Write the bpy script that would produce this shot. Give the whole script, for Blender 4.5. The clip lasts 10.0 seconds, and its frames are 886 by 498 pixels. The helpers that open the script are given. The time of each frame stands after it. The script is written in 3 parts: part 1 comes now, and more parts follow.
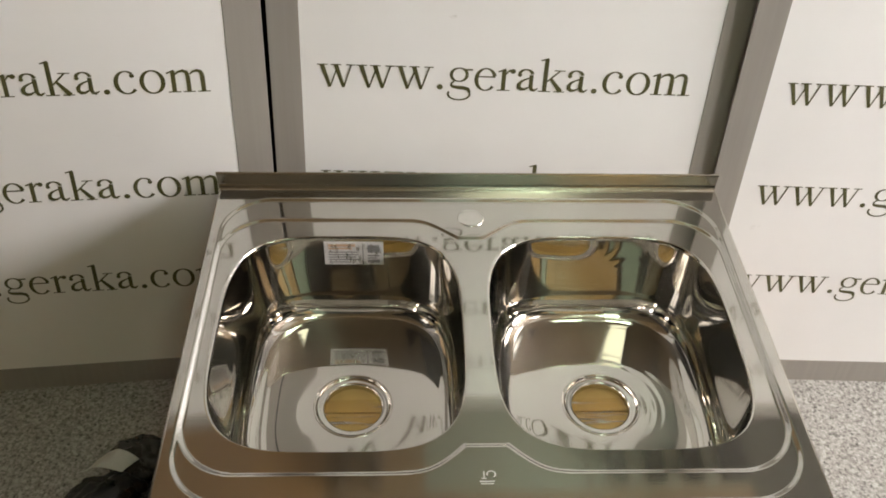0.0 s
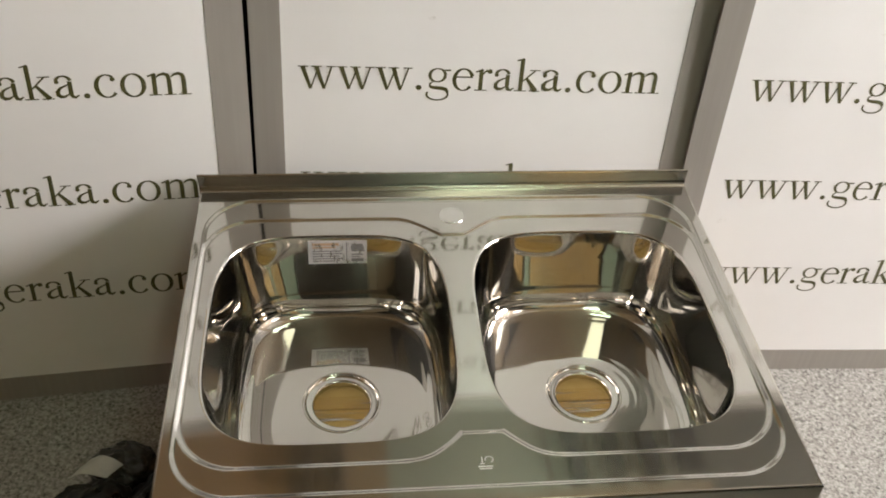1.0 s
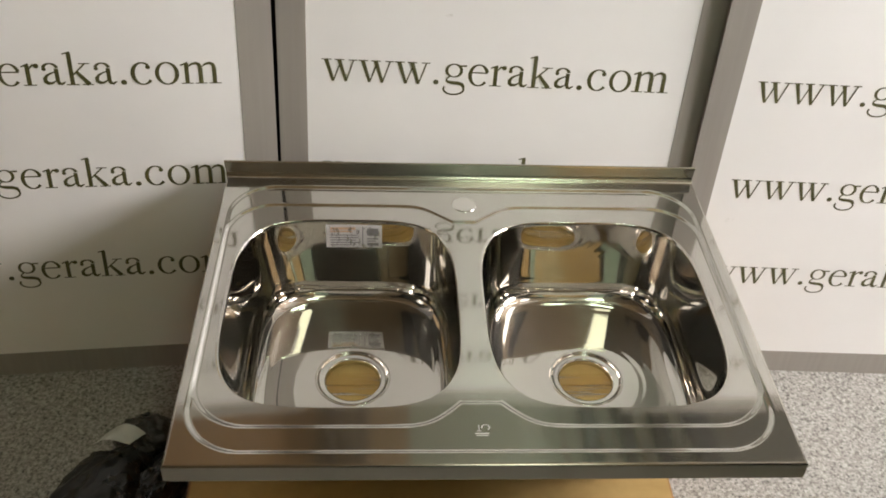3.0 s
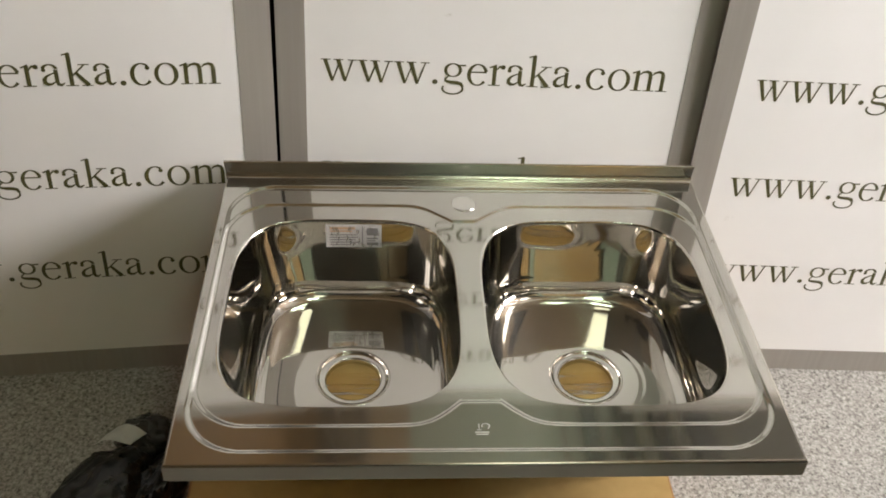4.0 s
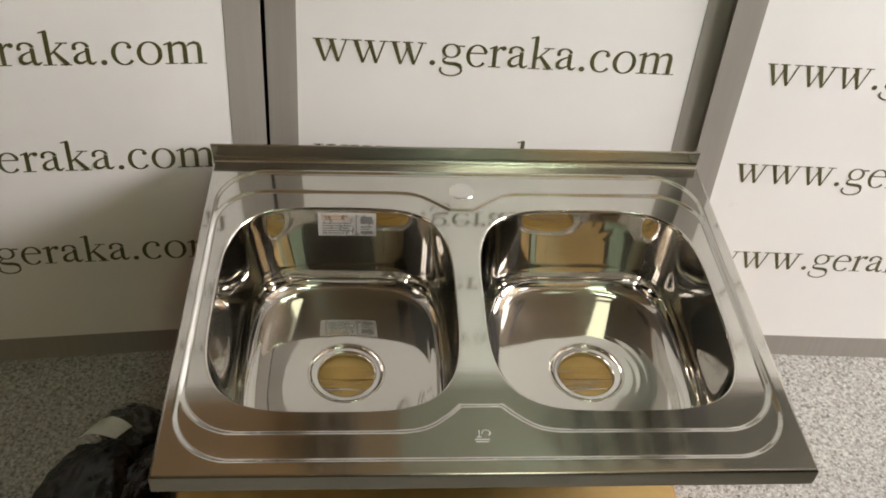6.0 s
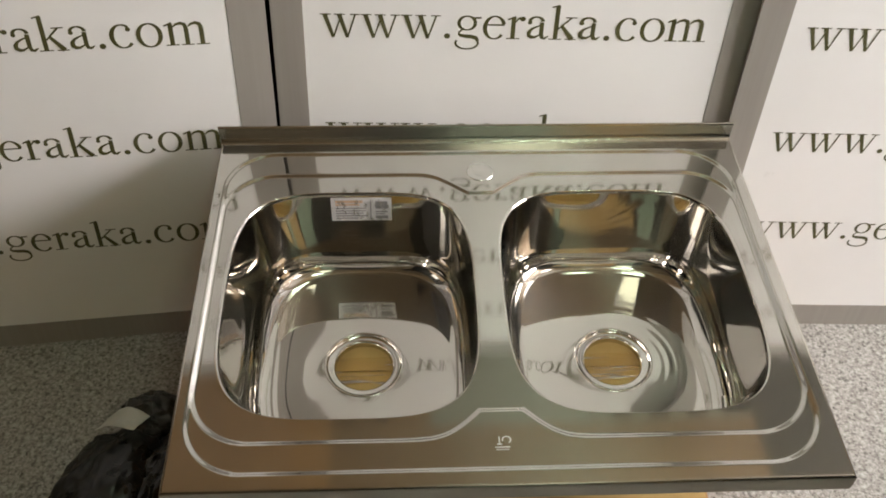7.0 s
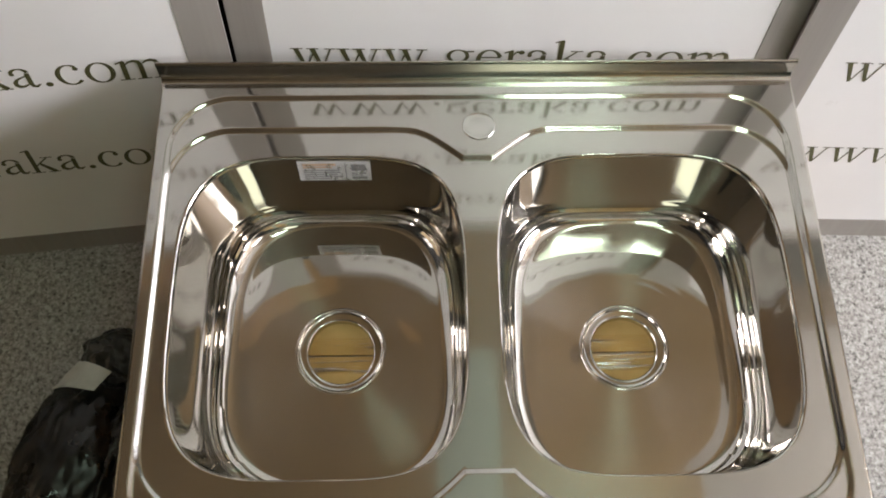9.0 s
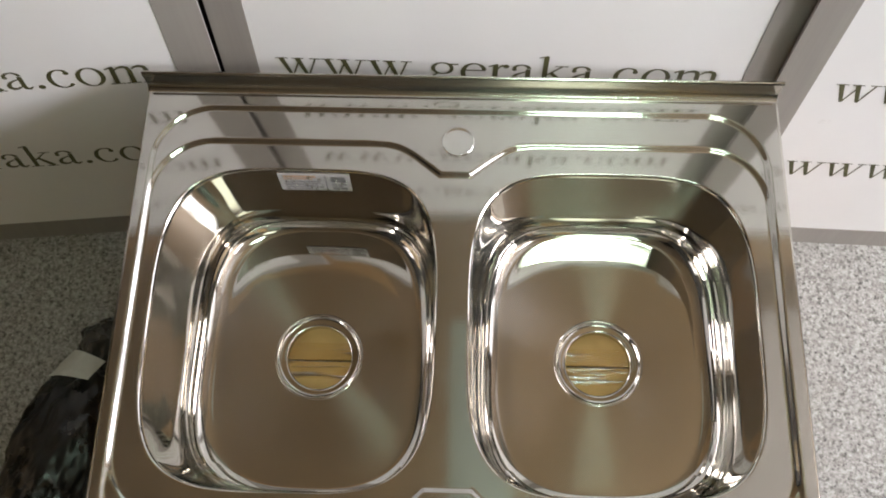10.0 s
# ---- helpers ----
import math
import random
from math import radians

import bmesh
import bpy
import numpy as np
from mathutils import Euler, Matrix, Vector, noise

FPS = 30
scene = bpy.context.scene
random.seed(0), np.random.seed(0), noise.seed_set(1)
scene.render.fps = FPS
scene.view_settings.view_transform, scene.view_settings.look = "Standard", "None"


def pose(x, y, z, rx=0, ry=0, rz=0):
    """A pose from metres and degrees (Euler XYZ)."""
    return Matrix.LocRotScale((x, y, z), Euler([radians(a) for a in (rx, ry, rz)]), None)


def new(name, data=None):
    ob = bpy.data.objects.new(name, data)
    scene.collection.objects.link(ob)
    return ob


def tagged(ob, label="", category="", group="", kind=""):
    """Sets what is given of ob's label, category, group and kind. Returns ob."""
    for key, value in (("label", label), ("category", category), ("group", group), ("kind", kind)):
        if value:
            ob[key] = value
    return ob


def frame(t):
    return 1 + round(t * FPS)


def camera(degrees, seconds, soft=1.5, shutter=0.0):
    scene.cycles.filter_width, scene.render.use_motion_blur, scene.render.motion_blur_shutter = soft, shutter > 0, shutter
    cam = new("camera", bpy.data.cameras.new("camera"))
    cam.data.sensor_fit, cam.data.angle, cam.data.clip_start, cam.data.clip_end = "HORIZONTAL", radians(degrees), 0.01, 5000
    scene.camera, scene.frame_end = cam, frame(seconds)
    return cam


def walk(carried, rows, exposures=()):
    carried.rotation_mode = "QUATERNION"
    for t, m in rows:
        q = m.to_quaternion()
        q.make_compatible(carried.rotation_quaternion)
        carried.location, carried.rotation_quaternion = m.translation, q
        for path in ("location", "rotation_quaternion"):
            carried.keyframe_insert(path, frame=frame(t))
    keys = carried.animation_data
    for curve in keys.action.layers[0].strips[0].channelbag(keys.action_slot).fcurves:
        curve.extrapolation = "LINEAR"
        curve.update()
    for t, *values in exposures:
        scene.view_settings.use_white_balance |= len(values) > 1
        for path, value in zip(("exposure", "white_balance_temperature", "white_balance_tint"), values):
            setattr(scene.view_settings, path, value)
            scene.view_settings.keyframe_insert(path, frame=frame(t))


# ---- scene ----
# Camera: degrees across the width; rows are t, eye x, y, z, yaw, pitch, roll.
cam = camera(50.77, 10.0, soft=1.8, shutter=0.4)
ROWS = [
    (0.0, -0.1243, -1.2223, 1.3254, -4.06, -39.32, 3.47),
    (0.5, -0.1474, -1.2328, 1.3209, -5.47, -38.90, 3.68),
    (1.0, -0.1879, -1.2579, 1.3148, -8.46, -38.06, 4.94),
    (1.5, -0.2177, -1.2806, 1.3052, -11.17, -38.01, 7.44),
    (2.0, -0.1851, -1.3153, 1.3058, -8.24, -37.31, 6.99),
    (2.5, -0.1530, -1.3430, 1.3105, -5.62, -36.85, 4.95),
    (4.0, -0.1500, -1.3502, 1.3123, -5.33, -36.87, 4.38),
    (4.5, -0.1495, -1.3412, 1.3096, -5.90, -37.01, 5.01),
    (5.0, -0.1520, -1.3214, 1.3107, -6.43, -37.56, 5.27),
    (5.5, -0.1644, -1.2975, 1.3134, -6.79, -38.25, 5.77),
    (7.0, -0.1402, -1.1678, 1.3466, -4.57, -44.14, 3.13),
    (7.2, -0.1126, -1.1338, 1.3531, -2.93, -45.38, 2.84),
    (7.5, -0.0586, -1.0730, 1.3680, 0.04, -48.42, 1.65),
    (7.8, -0.0445, -1.0209, 1.3752, 1.30, -51.88, 0.78),
    (8.0, -0.0479, -0.9653, 1.3781, 0.90, -54.54, 0.57),
    (8.5, -0.1134, -0.8200, 1.4003, -4.05, -59.32, 2.88),
    (8.7, -0.1126, -0.7785, 1.4010, -5.39, -61.15, 3.72),
    (9.0, -0.0934, -0.7285, 1.4100, -5.06, -63.22, 4.40),
    (9.3, -0.0552, -0.6834, 1.4212, -2.94, -65.33, 4.81),
    (9.5, -0.0300, -0.6620, 1.4309, -2.27, -66.75, 4.05),
    (10.0, -0.0114, -0.6595, 1.4598, 0.73, -66.50, 0.97),
]
walk(cam, [(t, pose(x, y, z, 0, 0, yaw) @ pose(0, 0, 0, 90 + pitch, 0, 0) @ pose(0, 0, 0, 0, 0, roll))
           for t, x, y, z, yaw, pitch, roll in ROWS],
     [(0.0, -0.02, 6850, 10.5), (5.5, -0.01, 6850, 10.5), (7.5, -0.05, 6820, 11.5), (9.0, 0.0, 6400, 12.0), (10.0, 0.02, 6340, 12.0)])

# ---- world and exposure ----
world = bpy.data.worlds.new("room_air")
scene.world = world
world.use_nodes = True
world.node_tree.nodes["Background"].inputs["Color"].default_value = (1.0, 0.96, 0.74, 1)
world.node_tree.nodes["Background"].inputs["Strength"].default_value = 0.003


# ---- helpers of this scene ----
def part(name, bm, material, parent, label="", smooth=False):
    """One mesh object under a thing or a part."""
    me = bpy.data.meshes.new(name)
    bm.to_mesh(me)
    bm.free()
    for m in material if isinstance(material, (list, tuple)) else [material]:
        me.materials.append(m)
    if smooth:
        for p in me.polygons:
            p.use_smooth = True
    ob = new(name, me)
    ob.parent = parent
    if label:
        ob["label"] = label
    return ob


def thing(name, m, label, category, group="", kind=""):
    ob = new(name)
    ob.matrix_basis = m
    ob.empty_display_size = 0.1
    return tagged(ob, label, category, group, kind)


def box(bm, x0, x1, y0, y1, z0, z1, bevel=0.0, seg=2):
    """A block, with its edges rounded, added to bm."""
    made = bmesh.ops.create_cube(bm, size=1.0)["verts"]
    for v in made:
        v.co = Vector((x0 + (v.co.x + 0.5) * (x1 - x0), y0 + (v.co.y + 0.5) * (y1 - y0), z0 + (v.co.z + 0.5) * (z1 - z0)))
    if bevel:
        edges = list({e for v in made for e in v.link_edges})
        bmesh.ops.bevel(bm, geom=edges, offset=bevel, segments=seg, affect="EDGES", profile=0.5)
    return bm


def block(*args, **kw):
    return box(bmesh.new(), *args, **kw)


def rings(bm, loops, closed=True):
    """Quads between successive loops of equally many points."""
    rows = [[bm.verts.new(p) for p in loop] for loop in loops]
    n = len(rows[0])
    for a, b in zip(rows, rows[1:]):
        for i in range(n if closed else n - 1):
            j = (i + 1) % n
            bm.faces.new((a[i], a[j], b[j], b[i]))
    return rows


def lathe(bm, profile, steps, centre=(0, 0)):
    """A body of revolution from (radius, height) pairs."""
    loops = []
    for r, z in profile:
        loops.append([(centre[0] + r * math.cos(2 * math.pi * i / steps), centre[1] + r * math.sin(2 * math.pi * i / steps), z)
                      for i in range(steps)])
    return rings(bm, loops)


def step(a, b, x):
    t = min(1.0, max(0.0, (x - a) / (b - a)))
    return t * t * (3 - 2 * t)


# ---- materials ----
def material(name, colour, rough=0.5, metal=0.0):
    m = bpy.data.materials.new(name)
    m.use_nodes = True
    b = m.node_tree.nodes["Principled BSDF"]
    b.inputs["Base Color"].default_value = (*colour, 1)
    b.inputs["Roughness"].default_value = rough
    b.inputs["Metallic"].default_value = metal
    return m, m.node_tree.nodes, m.node_tree.links, b


def coords(nodes, links, scale=(1, 1, 1), kind="Object"):
    tc, mp = nodes.new("ShaderNodeTexCoord"), nodes.new("ShaderNodeMapping")
    mp.inputs["Scale"].default_value = scale
    links.new(tc.outputs[kind], mp.inputs["Vector"])
    return mp.outputs["Vector"]


def noise_tex(nodes, links, vec, scale, detail=3.0, rough=0.55):
    n = nodes.new("ShaderNodeTexNoise")
    n.inputs["Scale"].default_value, n.inputs["Detail"].default_value, n.inputs["Roughness"].default_value = scale, detail, rough
    links.new(vec, n.inputs["Vector"])
    return n.outputs["Fac"]


def ramp(nodes, links, fac, stops):
    r = nodes.new("ShaderNodeValToRGB")
    while len(r.color_ramp.elements) < len(stops):
        r.color_ramp.elements.new(0.5)
    for e, (p, c) in zip(r.color_ramp.elements, stops):
        e.position, e.color = p, (*c, 1)
    links.new(fac, r.inputs["Fac"])
    return r.outputs["Color"]


def span(nodes, links, fac, lo, hi, a=0.0, b=1.0):
    r = nodes.new("ShaderNodeMapRange")
    for k, v in (("From Min", a), ("From Max", b), ("To Min", lo), ("To Max", hi)):
        r.inputs[k].default_value = v
    links.new(fac, r.inputs["Value"])
    return r.outputs["Result"]


def relief(nodes, links, bsdf, fac, strength, distance):
    b = nodes.new("ShaderNodeBump")
    b.inputs["Strength"].default_value, b.inputs["Distance"].default_value = strength, distance
    links.new(fac, b.inputs["Height"])
    links.new(b.outputs["Normal"], bsdf.inputs["Normal"])


def brushed(n, l, polished, share, rough, aniso, tangent, tone):
    """A brushed lobe, drawn out along tangent, laid over a polished one."""
    b = n.new("ShaderNodeBsdfPrincipled")
    b.inputs["Base Color"].default_value = (*tone, 1)
    b.inputs["Metallic"].default_value = 1.0
    b.inputs["Roughness"].default_value = rough
    b.inputs["Anisotropic"].default_value = aniso
    l.new(tangent, b.inputs["Tangent"])
    mix, out = n.new("ShaderNodeMixShader"), n["Material Output"]
    if isinstance(share, float):
        mix.inputs["Fac"].default_value = share
    else:
        l.new(share, mix.inputs["Fac"])
    l.new(polished.outputs["BSDF"], mix.inputs[1])
    l.new(b.outputs["BSDF"], mix.inputs[2])
    l.new(mix.outputs["Shader"], out.inputs["Surface"])
    return b


def to_world(n, l, vec):
    t = n.new("ShaderNodeVectorTransform")
    t.vector_type, t.convert_from, t.convert_to = "VECTOR", "OBJECT", "WORLD"
    if isinstance(vec, tuple):
        t.inputs["Vector"].default_value = vec
    else:
        l.new(vec, t.inputs["Vector"])
    return t.outputs["Vector"]


def steel_deck():
    """Pressed stainless steel, brushed along its length, with faint smears."""
    m, n, l, b = material("satin_stainless", (0.66, 0.64, 0.60), 0.08, 1.0)
    smear = noise_tex(n, l, coords(n, l), 9.0, 4.0)
    l.new(span(n, l, smear, 0.045, 0.085, 0.3, 0.7), b.inputs["Roughness"])
    l.new(ramp(n, l, smear, [(0.3, (0.61, 0.59, 0.55)), (0.7, (0.68, 0.66, 0.62))]), b.inputs["Base Color"])
    relief(n, l, b, noise_tex(n, l, coords(n, l, (6, 700, 700)), 1.0, 2.0), 0.03, 0.0004)
    brushed(n, l, b, 0.23, 0.34, 0.95, to_world(n, l, (0, 1, 0)), (0.60, 0.59, 0.55))
    return m


def steel_edge():
    """The folded edges: the same steel with a duller, streaky finish."""
    m, n, l, b = material("brushed_stainless_edge", (0.60, 0.575, 0.52), 0.22, 1.0)
    streak = noise_tex(n, l, coords(n, l, (3, 250, 250)), 1.0, 3.0)
    l.new(span(n, l, streak, 0.15, 0.22, 0.3, 0.7), b.inputs["Roughness"])
    l.new(ramp(n, l, noise_tex(n, l, coords(n, l), 7.0, 4.0), [(0.3, (0.54, 0.515, 0.46)), (0.7, (0.63, 0.605, 0.55))]), b.inputs["Base Color"])
    return m


def steel_bowl():
    """Mirror-polished deep-drawn steel; the floor is brushed in rings round the drain."""
    m, n, l, b = material("polished_stainless", (0.67, 0.645, 0.60), 0.05, 1.0)
    v = coords(n, l)
    smear = noise_tex(n, l, v, 14.0, 3.0)
    l.new(span(n, l, smear, 0.025, 0.07, 0.3, 0.75), b.inputs["Roughness"])
    lines = noise_tex(n, l, coords(n, l, (2.0, 2.0, 150.0)), 1.0, 1.0)
    waves = noise_tex(n, l, coords(n, l, (1, 1, 0.5)), 20.0, 1.0)
    sepz = n.new("ShaderNodeSeparateXYZ")
    l.new(v, sepz.inputs["Vector"])
    deep = span(n, l, sepz.outputs["Z"], 1.0, 0.0, -0.13, -0.06)
    shallow = span(n, l, sepz.outputs["Z"], 0.0, 1.0, -0.1575, -0.153)
    ma, mb, mc = n.new("ShaderNodeMath"), n.new("ShaderNodeMath"), n.new("ShaderNodeMath")
    ma.operation, mb.operation, mc.operation = "MULTIPLY", "MULTIPLY", "MULTIPLY_ADD"
    l.new(deep, ma.inputs[0]), l.new(shallow, ma.inputs[1])
    l.new(lines, mb.inputs[0]), l.new(ma.outputs["Value"], mb.inputs[1])
    l.new(mb.outputs["Value"], mc.inputs[0]), l.new(waves, mc.inputs[2])
    mc.inputs[1].default_value = 0.30
    relief(n, l, b, mc.outputs["Value"], 0.045, 0.003)
    flat = n.new("ShaderNodeVectorMath")
    flat.operation = "MULTIPLY"
    flat.inputs[1].default_value = (1, 1, 0)
    l.new(v, flat.inputs[0])
    sep = n.new("ShaderNodeSeparateXYZ")
    l.new(v, sep.inputs["Vector"])
    floor_share = span(n, l, sep.outputs["Z"], 0.21, 0.0, -0.157, -0.145)
    brushed(n, l, b, floor_share, 0.34, 1.0, to_world(n, l, flat.outputs["Vector"]), (0.60, 0.585, 0.54))
    return m


def plain_metal(name, colour, rough):
    m, n, l, b = material(name, colour, rough, 1.0)
    l.new(span(n, l, noise_tex(n, l, coords(n, l), 60.0), rough * 0.7, rough * 1.4, 0.3, 0.7), b.inputs["Roughness"])
    return m


def board_white():
    m, n, l, b = material("white_board", (0.80, 0.785, 0.76), 0.38)
    v = coords(n, l)
    base = ramp(n, l, noise_tex(n, l, v, 3.0, 5.0), [(0.3, (0.765, 0.75, 0.725)), (0.7, (0.82, 0.805, 0.785))])
    scuff = ramp(n, l, noise_tex(n, l, coords(n, l, (1, 1, 2.2)), 16.0, 7.0, 0.6), [(0.70, (1, 1, 1)), (0.76, (0.72, 0.70, 0.66))])
    worn = n.new("ShaderNodeMix")
    worn.data_type, worn.blend_type = "RGBA", "MULTIPLY"
    worn.inputs["Factor"].default_value = 0.8
    l.new(base, worn.inputs["A"])
    l.new(scuff, worn.inputs["B"])
    l.new(worn.outputs["Result"], b.inputs["Base Color"])
    l.new(span(n, l, noise_tex(n, l, v, 11.0), 0.30, 0.46, 0.3, 0.7), b.inputs["Roughness"])
    relief(n, l, b, noise_tex(n, l, v, 5.0, 2.0), 0.06, 0.004)
    return m


def grey_frame():
    m, n, l, b = material("grey_frame_paint", (0.28, 0.255, 0.23), 0.42, 0.0)
    v = coords(n, l, (40, 40, 1.5))
    l.new(ramp(n, l, noise_tex(n, l, v, 2.0, 4.0), [(0.3, (0.265, 0.24, 0.215)), (0.7, (0.30, 0.275, 0.245))]), b.inputs["Base Color"])
    relief(n, l, b, noise_tex(n, l, coords(n, l), 300.0), 0.05, 0.0005)
    return m


def ink():
    m, n, l, b = material("olive_ink", (0.045, 0.040, 0.018), 0.45)
    l.new(ramp(n, l, noise_tex(n, l, coords(n, l), 90.0), [(0.3, (0.064, 0.062, 0.021)), (0.7, (0.092, 0.088, 0.032))]), b.inputs["Base Color"])
    return m


def terrazzo():
    """Speckled stone-chip flooring, satin."""
    m, n, l, b = material("speckled_terrazzo", (0.4, 0.38, 0.35), 0.4)
    info = n.new("ShaderNodeObjectInfo")
    tc, shift = n.new("ShaderNodeTexCoord"), n.new("ShaderNodeVectorMath")
    shift.operation = "MULTIPLY_ADD"
    shift.inputs[1].default_value = (1, 1, 1)
    l.new(tc.outputs["Object"], shift.inputs[0])
    l.new(info.outputs["Location"], shift.inputs[2])
    v = shift.outputs["Vector"]
    vor = n.new("ShaderNodeTexVoronoi")
    vor.inputs["Scale"].default_value = 230.0
    l.new(v, vor.inputs["Vector"])
    chips = ramp(n, l, vor.outputs["Color"], [(0.14, (0.035, 0.031, 0.026)), (0.32, (0.18, 0.168, 0.145)), (0.6, (0.32, 0.303, 0.275)), (0.85, (0.47, 0.455, 0.425))])
    cloud = ramp(n, l, noise_tex(n, l, v, 125.0, 4.0, 0.75), [(0.38, (0.045, 0.042, 0.036)), (0.5, (0.29, 0.275, 0.25)), (0.64, (0.44, 0.425, 0.40))])
    mix = n.new("ShaderNodeMix")
    mix.data_type = "RGBA"
    mix.inputs["Factor"].default_value = 0.55
    l.new(chips, mix.inputs["A"])
    l.new(cloud, mix.inputs["B"])
    l.new(mix.outputs["Result"], b.inputs["Base Color"])
    l.new(span(n, l, noise_tex(n, l, v, 25.0), 0.35, 0.6, 0.3, 0.7), b.inputs["Roughness"])
    return m


def cardboard(name, lo, hi):
    m, n, l, b = material(name, lo, 0.75)
    v = coords(n, l)
    l.new(ramp(n, l, noise_tex(n, l, coords(n, l, (4, 5, 5)), 9.0, 5.0), [(0.3, lo), (0.7, hi)]), b.inputs["Base Color"])
    wave = n.new("ShaderNodeTexWave")
    wave.inputs["Scale"].default_value = 38.0
    l.new(v, wave.inputs["Vector"])
    relief(n, l, b, wave.outputs["Fac"], 0.03, 0.0004)
    return m


def painted(name, colour, rough=0.6, vary=0.12, scale=4.0):
    m, n, l, b = material(name, colour, rough)
    lo, hi = [tuple(c * k for c in colour) for k in (1 - vary, 1 + vary)]
    v = coords(n, l)
    l.new(ramp(n, l, noise_tex(n, l, v, scale, 5.0), [(0.3, lo), (0.7, hi)]), b.inputs["Base Color"])
    relief(n, l, b, noise_tex(n, l, v, 120.0), 0.08, 0.001)
    return m


def glow(name, colour, strength):
    m, n, l, b = material(name, (0.8, 0.8, 0.8), 0.5)
    b.inputs["Emission Color"].default_value = (*colour, 1)
    b.inputs["Emission Strength"].default_value = strength
    return m


def black_plastic(name, colour):
    m, n, l, b = material(name, colour, 0.3)
    l.new(span(n, l, noise_tex(n, l, coords(n, l), 18.0, 4.0), 0.16, 0.42, 0.3, 0.7), b.inputs["Roughness"])
    relief(n, l, b, noise_tex(n, l, coords(n, l), 20.0, 3.0, 0.45), 0.25, 0.008)
    return m


def clear_film(name, gloss, scale, depth, tint, turn=0.0):
    """Thin clear plastic whose wrinkles catch the light in streaks."""
    m, n, l, b = material(name, (0.9, 0.85, 0.7), 0.10)
    shine, see, veil = n.new("ShaderNodeBsdfGlossy"), n.new("ShaderNodeBsdfTransparent"), n.new("ShaderNodeMixShader")
    shine.inputs["Roughness"].default_value = 0.2
    v = coords(n, l, scale)
    v.node.inputs["Rotation"].default_value = (0, turn, 0)
    wrinkle = noise_tex(n, l, v, 1.0, 2.0)
    relief(n, l, shine, wrinkle, 1.0, depth)
    see.inputs["Color"].default_value = (*tint, 1)
    l.new(span(n, l, wrinkle, 0.03, gloss, 0.56, 0.66), veil.inputs["Fac"])
    l.new(see.outputs["BSDF"], veil.inputs[1])
    l.new(shine.outputs["BSDF"], veil.inputs[2])
    l.new(veil.outputs["Shader"], n["Material Output"].inputs["Surface"])
    return m


CLEAR = clear_film("clear_tape", 0.55, (8, 110, 30), 0.006, (0.99, 0.97, 0.92))
FILM = clear_film("clear_sticker_film", 0.5, (160, 40, 50), 0.006, (0.995, 0.995, 1.0), 0.6)
STEEL, BOWL, EDGE = steel_deck(), steel_bowl(), steel_edge()
FLANGE = plain_metal("drain_steel", (0.66, 0.64, 0.60), 0.10)
CAP = plain_metal("brushed_cap_steel", (0.72, 0.71, 0.68), 0.18)
WHITE, FRAME, INK, STONE = board_white(), grey_frame(), ink(), terrazzo()
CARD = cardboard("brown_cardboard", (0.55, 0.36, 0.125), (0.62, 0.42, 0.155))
# Box sides: the card's colour darkened and reddened for the shade under the sink.
SHADED_CARD = cardboard("shaded_cardboard", (0.40, 0.215, 0.085), (0.48, 0.27, 0.11))
# Tan of the side wall, darkened to cut the light it bounces.
ROOM = painted("darkened_tan_paint", (0.065, 0.05, 0.032))
CEIL = painted("dull_ceiling_paint", (0.140, 0.098, 0.053))
# The tan lightened for the back wall, which little light reaches.
TAN = painted("lightened_tan_paint", (0.42, 0.30, 0.17))
WOOD = painted("dark_shop_wall", (0.07, 0.055, 0.04), 0.5, 0.2)
OAK = painted("golden_brown_wood", (0.28, 0.19, 0.07), 0.4, 0.25, 3.0)
CREAM = painted("cream_laminate", (0.62, 0.45, 0.26), 0.4, 0.08, 3.0)
UMBER = painted("dark_brown_wood", (0.13, 0.095, 0.05), 0.45, 0.2, 3.0)
TEAK = painted("brown_cladding", (0.27, 0.19, 0.092), 0.5, 0.15, 2.0)
GOLD = painted("golden_cladding", (0.46, 0.29, 0.12), 0.5, 0.15, 2.0)
SAGE = painted("grey_green_laminate", (0.17, 0.23, 0.17), 0.4)
BLACK = painted("black_laminate", (0.015, 0.014, 0.013), 0.35)
GROUT = painted("grey_grout", (0.24, 0.225, 0.20), 0.8)
# Near-black with hardly any sheen: darkness put into the colour of unseen surfaces.
DARK = painted("stand_in_black", (0.006, 0.0055, 0.005), 0.9)
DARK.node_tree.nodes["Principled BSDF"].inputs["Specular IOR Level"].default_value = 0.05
STONY = painted("plain_grey_ceiling_paint", (0.34, 0.315, 0.27), 0.6, 0.06, 2.0)
# Two greens that put the lamps' streaked glow into ceiling paint.
FRESH = painted("mint_glow_paint", (0.38, 0.44, 0.35), 0.6, 0.06, 2.0)
MINT = painted("green_glow_paint", (0.30, 0.335, 0.25), 0.6, 0.06, 2.0)
PALE = painted("pale_grey_ceiling_paint", (0.33, 0.345, 0.25), 0.6, 0.08, 2.0)
OLIVE = painted("dark_olive_ceiling_paint", (0.05, 0.05, 0.034), 0.6, 0.1, 2.0)
PLASTIC = black_plastic("black_bag_plastic", (0.007, 0.0068, 0.0065))
THIN = black_plastic("thin_grey_bag_plastic", (0.032, 0.031, 0.028))
PAPER, pn, pl, pb = material("white_sticker_paper", (0.72, 0.70, 0.69), 0.3)
relief(pn, pl, pb, noise_tex(pn, pl, coords(pn, pl, (1, 1, 1.6)), 70.0, 2.0), 0.7, 0.004)
pb.inputs["Coat Weight"].default_value = 0.6
